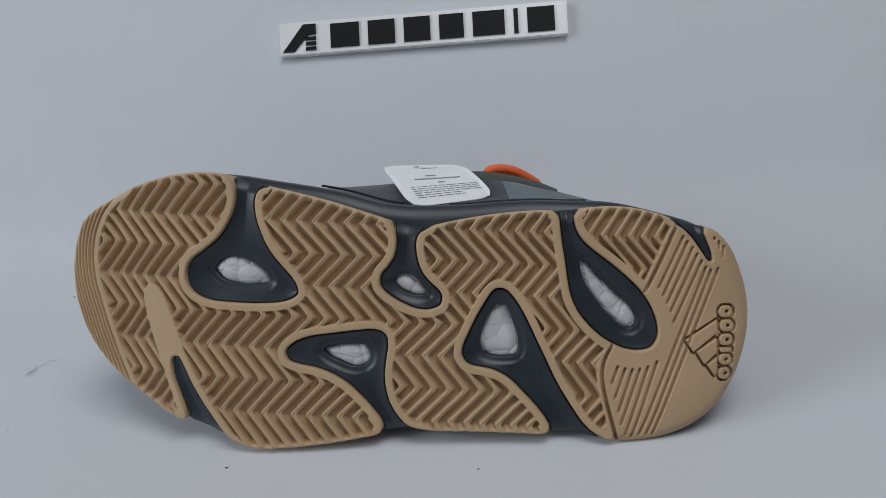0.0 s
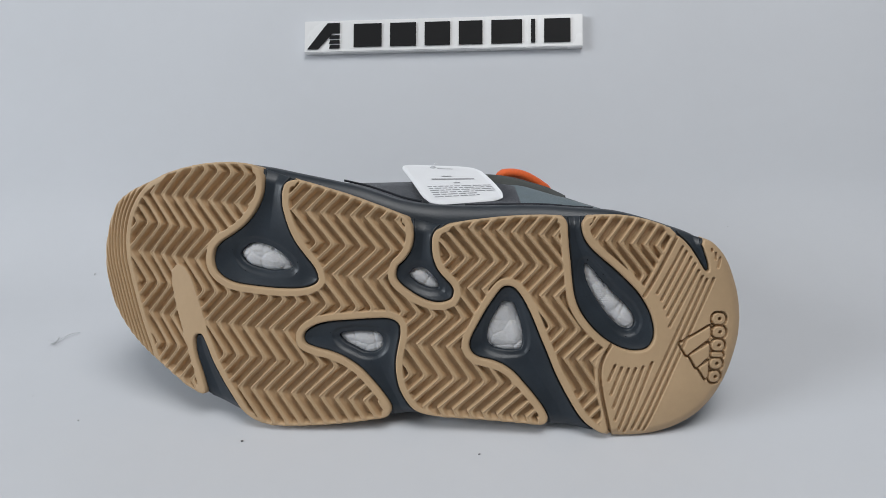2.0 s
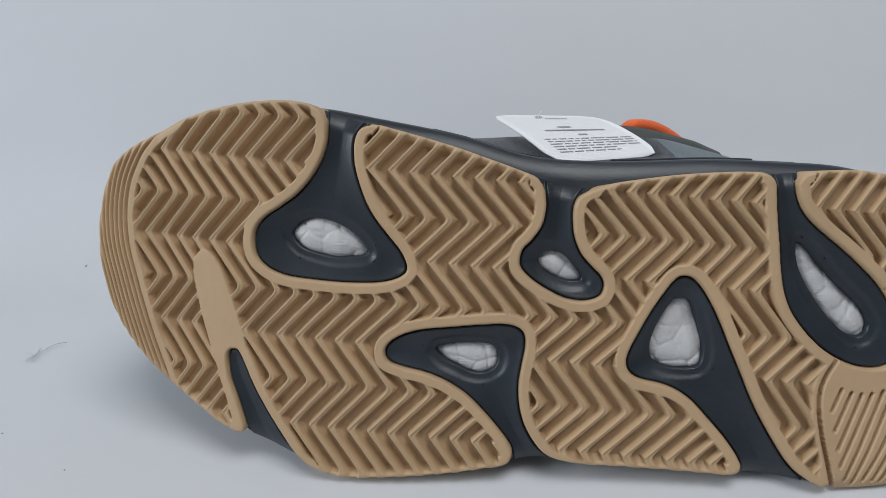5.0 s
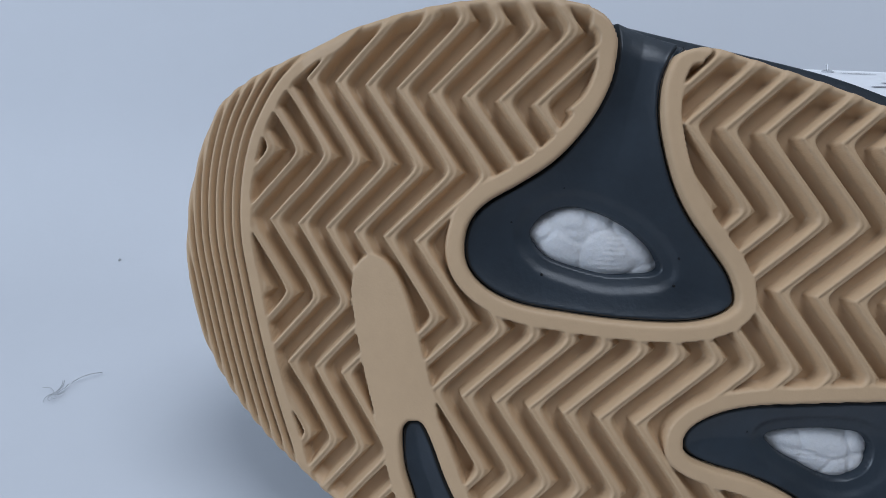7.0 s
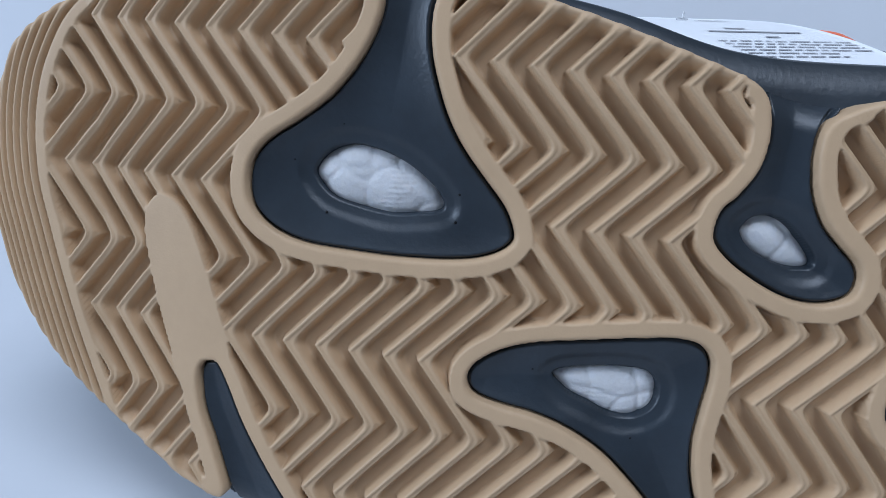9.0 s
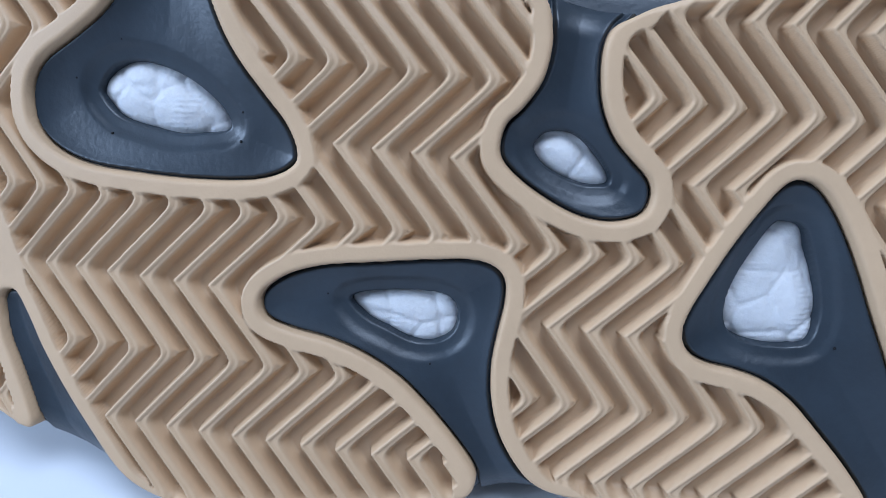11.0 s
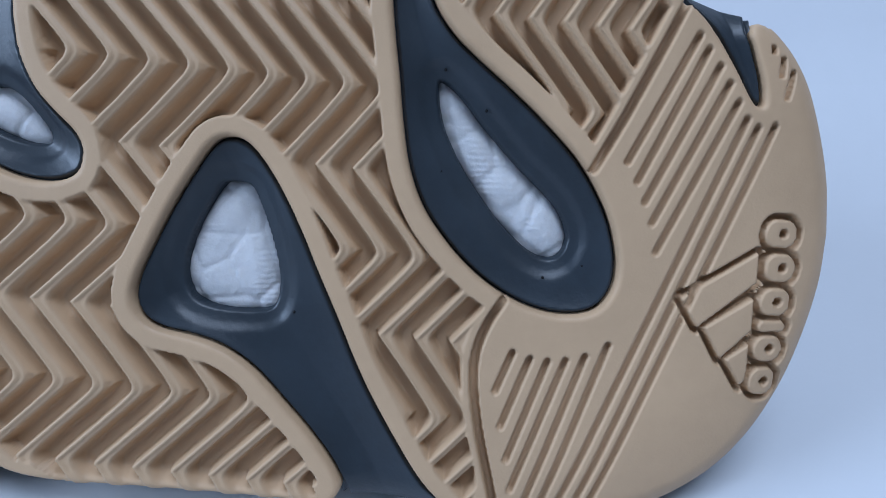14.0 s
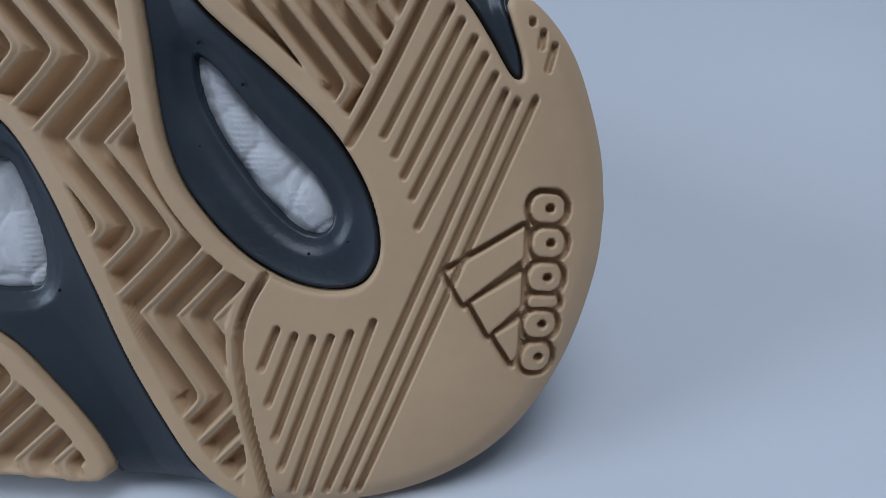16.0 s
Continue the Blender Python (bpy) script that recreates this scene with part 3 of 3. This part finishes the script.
def uppers():
    n = 400
    def even(curve):
        d = np.r_[0, np.cumsum(np.linalg.norm(np.diff(np.vstack([curve, curve[:1]]), axis=0), axis=1))]
        p = np.vstack([curve, curve[:1]])
        s = np.linspace(0, d[-1], n, endpoint=False)
        return np.stack([np.interp(s, d, p[:, 0]), np.interp(s, d, p[:, 1])], 1)
    a, b = even(SIDE), even(UPPER)
    o = even(OUTLINE)
    web = ring(o, 0.0060, -0.0035)
    rings = [web, 0.55 * web + 0.45 * ring(a, 0.0080, -0.0012)] + [ring(a, y, g) for y, g in ((0.0085, -0.0010), (0.0110, -0.0002), (0.0140, 0.0), (0.0180, -0.0002), (0.0215, -0.0012), (0.0240, -0.0030), (0.0250, -0.007))]
    part("midsole_wall", loft("midsole_wall", rings, M_GREY), shoe, "sculpted slate rubber midsole side wall")
    rows = []
    for y, g in ((0.020, 0.0), (0.030, 0.0), (0.042, 0.0), (0.056, 0.0), (0.068, -0.001), (0.078, -0.002), (0.086, -0.004), (0.094, -0.009), (0.100, -0.022)):
        r = ring(b, y, g)
        r[:, 2] += np.clip(r[:, 2] / 0.03, 0, 1) * top_shift(y)
        rows.append(r)
    part("upper", loft("upper", rows, M_MESH), shoe, "dark navy mesh upper")
    # overlays that hug the side turned up
    def overlay(nm, u0, u1, y0, y1, mat, lift, text, lean=0.0):
        sel = b[(b[:, 1] > 0.02)]
        sel = sel[np.argsort(sel[:, 0])]
        us = np.linspace(u0, u1, 40)
        verts, faces = [], []
        ys = np.linspace(0, 1, 12)
        for f in ys:
            for k, u in enumerate(us):
                uu = u + lean * f
                y = y0 + (y1 - y0) * f
                v = np.interp(uu, sel[:, 0], sel[:, 1])
                g = top_shift(y)
                soft = lift * min(1.0, 6 * min(f, 1 - f), 6 * min(k, 39 - k) / 39 + 0.05)
                verts.append((uu, sole_y(uu) + y, v + g + soft))
        for i in range(11):
            for k in range(39):
                faces.append((i * 40 + k, i * 40 + k + 1, (i + 1) * 40 + k + 1, (i + 1) * 40 + k))
        part(nm, mesh_of(nm, verts, faces, mat), shoe, text)
    overlay("side_overlay", 0.024, 0.098, 0.028, 0.062, M_TEAL, 0.0012, "teal grey suede side overlay", -0.004)
    overlay("eyestay", -0.012, 0.050, 0.056, 0.084, M_OLIVE, 0.0016, "olive grey leather eyelet panel", 0.004)
    overlay("mudguard", -0.094, -0.034, 0.020, 0.029, M_GREY, 0.0010, "slate rubber trim over the mesh")
    # flowing lines moulded into the side wall
    for u0, u1, y, v in ((-0.060, -0.022, 0.026, 0.0005), (0.000, 0.045, 0.0165, 0.0002), (0.010, 0.060, 0.0205, 0.0)):
        sel = a[a[:, 1] > 0.02]
        sel = sel[np.argsort(sel[:, 0])]
        us = np.linspace(u0, u1, 24)
        pts = [(u, sole_y(u) + y + 0.003 * math.sin(3 * i / 23), np.interp(u, sel[:, 0], sel[:, 1]) + v) for i, u in enumerate(us)]
        part("welt_line", tube("welt_line", pts, 0.0006, M_STITCH, 6), shoe)
    # lace loop standing off the eyelet panel
    pts = []
    for i in range(28):
        f = i / 27
        u = 0.0135 + 0.0335 * f
        dip = max(0.0, abs(f - 0.5) - 0.36) / 0.14
        v = 0.0624 + 0.0042 * math.sin(math.pi * min(1, f * 1.15)) - 0.0085 * f - 0.0075 * dip ** 1.6
        y = 0.071 + 0.013 * f + 0.006 * dip
        pts.append((u, y, v))
    part("lace", tube("lace", pts, 0.0026, M_LACE, 12), shoe, "bright orange round lace loop")


uppers()

# ---------------------------------------------------------------- swing tag lying on the shoe
S2W = SHOE_POSE


def swing_tag():
    tag = tagged(new("swing_tag"), "white paper care tag with small grey print lying on the shoe", "tag")
    bl, br, tl, tr = (Vector(p) / 1000 for p in ((-18.0, 14.8, 46.4), (20.6, 27, 48.7), (-40.8, 72, 69.0), (3.2, 66, 66.6)))
    tag.matrix_world = S2W @ Matrix.Translation(bl)
    verts, faces, n, m = [], [], 14, 14
    def place(s, t, up):
        p = (bl * (1 - s) + br * s) * (1 - t) + (tl * (1 - s) + tr * s) * t - bl
        curl = 0.0015 * math.sin(math.pi * t)
        return p + Vector((0, -0.35, 0.94)) * (curl + up)
    for layer in (0.0004, 0.0):
        for i in range(n + 1):
            for j in range(m + 1):
                s, t = i / n, j / m
                # rounded corners
                cs, ct = abs(s - 0.5) * 2, abs(t - 0.5) * 2
                k = 1 - 0.10 * max(0, cs + ct - 1.66) / 0.34
                verts.append(place(0.5 + (s - 0.5) * k, 0.5 + (t - 0.5) * k, layer))
    w = m + 1
    off = (n + 1) * w
    for i in range(n):
        for j in range(m):
            q = (i * w + j, (i + 1) * w + j, (i + 1) * w + j + 1, i * w + j + 1)
            faces.append(q)
            faces.append(tuple(k + off for k in reversed(q)))
    for i in range(n):
        for j in (0, m):
            faces.append((i * w + j, i * w + j + off, (i + 1) * w + j + off, (i + 1) * w + j))
    for j in range(m):
        for i in (0, n):
            faces.append((i * w + j, i * w + j + 1, i * w + j + 1 + off, i * w + j + off))
    part("card", mesh_of("card", verts, faces, M_CARD), tag)
    # print as plain bars
    rnd = random.Random(4)
    def bar(s0, s1, t, h):
        vs, fs = [], []
        k = max(2, int((s1 - s0) / 0.06))
        for a in range(k + 1):
            s = s0 + (s1 - s0) * a / k
            for e in (-h, h):
                vs.append(place(s, t + e, 0.0006))
        for a in range(k):
            fs.append((2 * a, 2 * a + 2, 2 * a + 3, 2 * a + 1))
        part("print_line", mesh_of("print_line", vs, fs, M_INK), tag)
    for t, s0, s1, h in ((0.86, 0.46, 0.66, 0.008), (0.60, 0.42, 0.54, 0.012), (0.52, 0.26, 0.80, 0.012), (0.42, 0.50, 0.58, 0.011)):
        bar(s0, s1, t, h)
    for i in range(6):
        s, t = 0.14, 0.345 - 0.042 * i
        end = 0.93 if i < 4 else 0.70
        while s < end:
            e = min(end, s + rnd.uniform(0.03, 0.13))
            bar(s, e, t, 0.0058)
            s = e + 0.018
    # clear barb through the tag's hole
    p = [place(0.42, 0.90, 0.0008) + Vector((0.002 * f, 0.005 * f, 0.0025 * math.sin(2.2 * f))) for f in np.linspace(0, 1, 10)]
    part("string", tube("string", p, 0.00012, M_CARD, 6), tag)
    part("eyelet", tube("eyelet", [place(0.42, 0.90, 0.0006) + Vector((0.0013 * math.cos(w), 0.0013 * math.sin(w) * 0.8, 0.0005 * math.sin(w))) for w in np.linspace(0, 6.2832, 16)], 0.0003, M_LINT, 6), tag)


swing_tag()


# ---------------------------------------------------------------- name plaque on the backdrop
def plaque():
    s0 = BEND_Y + BEND_R * BEND_A + (0.1365 - BEND_R * (1 - math.cos(BEND_A))) / math.sin(BEND_A)
    y, z, a = sweep_at(s0)
    ob = tagged(new("sign_plaque"), "white acrylic plaque with raised black lettering stuck to the backdrop", "sign")
    ob.matrix_world = pose(SIGN_X, y, z, math.degrees(a), 0, SIGN_TURN) @ Matrix.Diagonal((SIGN_S, SIGN_S, SIGN_S, 1))
    part("plate", block("plate", 0.202, 0.0235, 0.0055, M_ACRYL, 0.0005, at=(0, 0, 0.0031)), ob)
    def slab(nm, pts, h=0.0008):
        bm = bmesh.new()
        f = bm.faces.new([bm.verts.new((px, py, 0.0062)) for px, py in pts])
        ext = bmesh.ops.extrude_face_region(bm, geom=[f])
        bmesh.ops.translate(bm, vec=(0, 0, h), verts=[v for v in ext["geom"] if isinstance(v, bmesh.types.BMVert)])
        bmesh.ops.recalc_face_normals(bm, faces=bm.faces)
        part(nm, bm_mesh(nm, bm, M_BLACK), ob)
    slab("emblem", ((-0.0985, -0.0095), (-0.0835, 0.0095), (-0.0745, 0.0095), (-0.0745, 0.0020), (-0.0800, 0.0020), (-0.0905, -0.0095)))
    for k in range(3):
        slab("emblem_bar", ((-0.0815, 0.0004 - 0.0036 * k), (-0.0745, 0.0004 - 0.0036 * k), (-0.0745, -0.0020 - 0.0036 * k), (-0.0822, -0.0020 - 0.0036 * k)))
    x = -0.0655
    for wdt in (0.0235, 0.0220, 0.0215, 0.0200, 0.0250, 0.0060, 0.0215):
        slab("letter_bar", ((x + 0.0015, -0.0085), (x + wdt - 0.0015, -0.0085), (x + wdt - 0.0015, 0.0085), (x + 0.0015, 0.0085)))
        x += wdt + 0.0033


SIGN_X, SIGN_TURN, SIGN_S = -0.0250, 0.0, 0.985
plaque()


# ---------------------------------------------------------------- lint and grit on the paper
def lint():
    ob = tagged(new("lint_tuft"), "small grey tuft of lint on the white paper", "lint")
    ob.location = (-0.238, 0.045, 0.0)
    rnd = random.Random(2)
    part("fibre", tube("fibre", [(-0.002 + 0.007 * f, 0.001 + 0.005 * f, 0.0007 + 0.001 * math.sin(3 * f)) for f in np.linspace(0, 1, 10)], 0.00015, M_LINT, 6), ob)
    for k in range(9):
        w = rnd.uniform(0, 6.28)
        p = [(-0.005 + 0.004 * f * math.cos(w + f), -0.004 + 0.005 * f * math.sin(w + f), 0.0005 + 0.001 * f) for f in np.linspace(0, 1, 6)]
        part("fibre", tube("fibre", p, 0.0001, M_LINT, 5), ob)
    def speck(x, y, r, mat, nm, text):
        bm = bmesh.new()
        bmesh.ops.create_icosphere(bm, subdivisions=1, radius=r)
        for v in bm.verts:
            v.co = Vector((v.co.x * rnd.uniform(0.7, 2.0), v.co.y * rnd.uniform(0.6, 1.1), v.co.z * 0.5))
        o = part(nm, bm_mesh(nm, bm, mat, True))
        s = 0.0
        yy, z, a = sweep_at(y)
        o.matrix_world = pose(x, yy, z + r * 0.4, math.degrees(a), 0, rnd.uniform(0, 360))
        tagged(o, text, "speck", group="specks on the paper")
    for x, y, r in ((-0.103, -0.033, 0.0006), (0.007, -0.037, 0.0004), (-0.225, -0.005, 0.0003), (-0.19, -0.022, 0.0003), (-0.06, 0.165, 0.0004), (-0.056, 0.19, 0.0003), (0.17, 0.16, 0.0003)):
        speck(x, y, r, M_SPECK, "grit", "tiny dark speck of grit on the white paper")
    speck(-0.262, 0.118, 0.0007, M_LINT, "lint_speck", "tiny pale speck of lint on the paper")


lint()
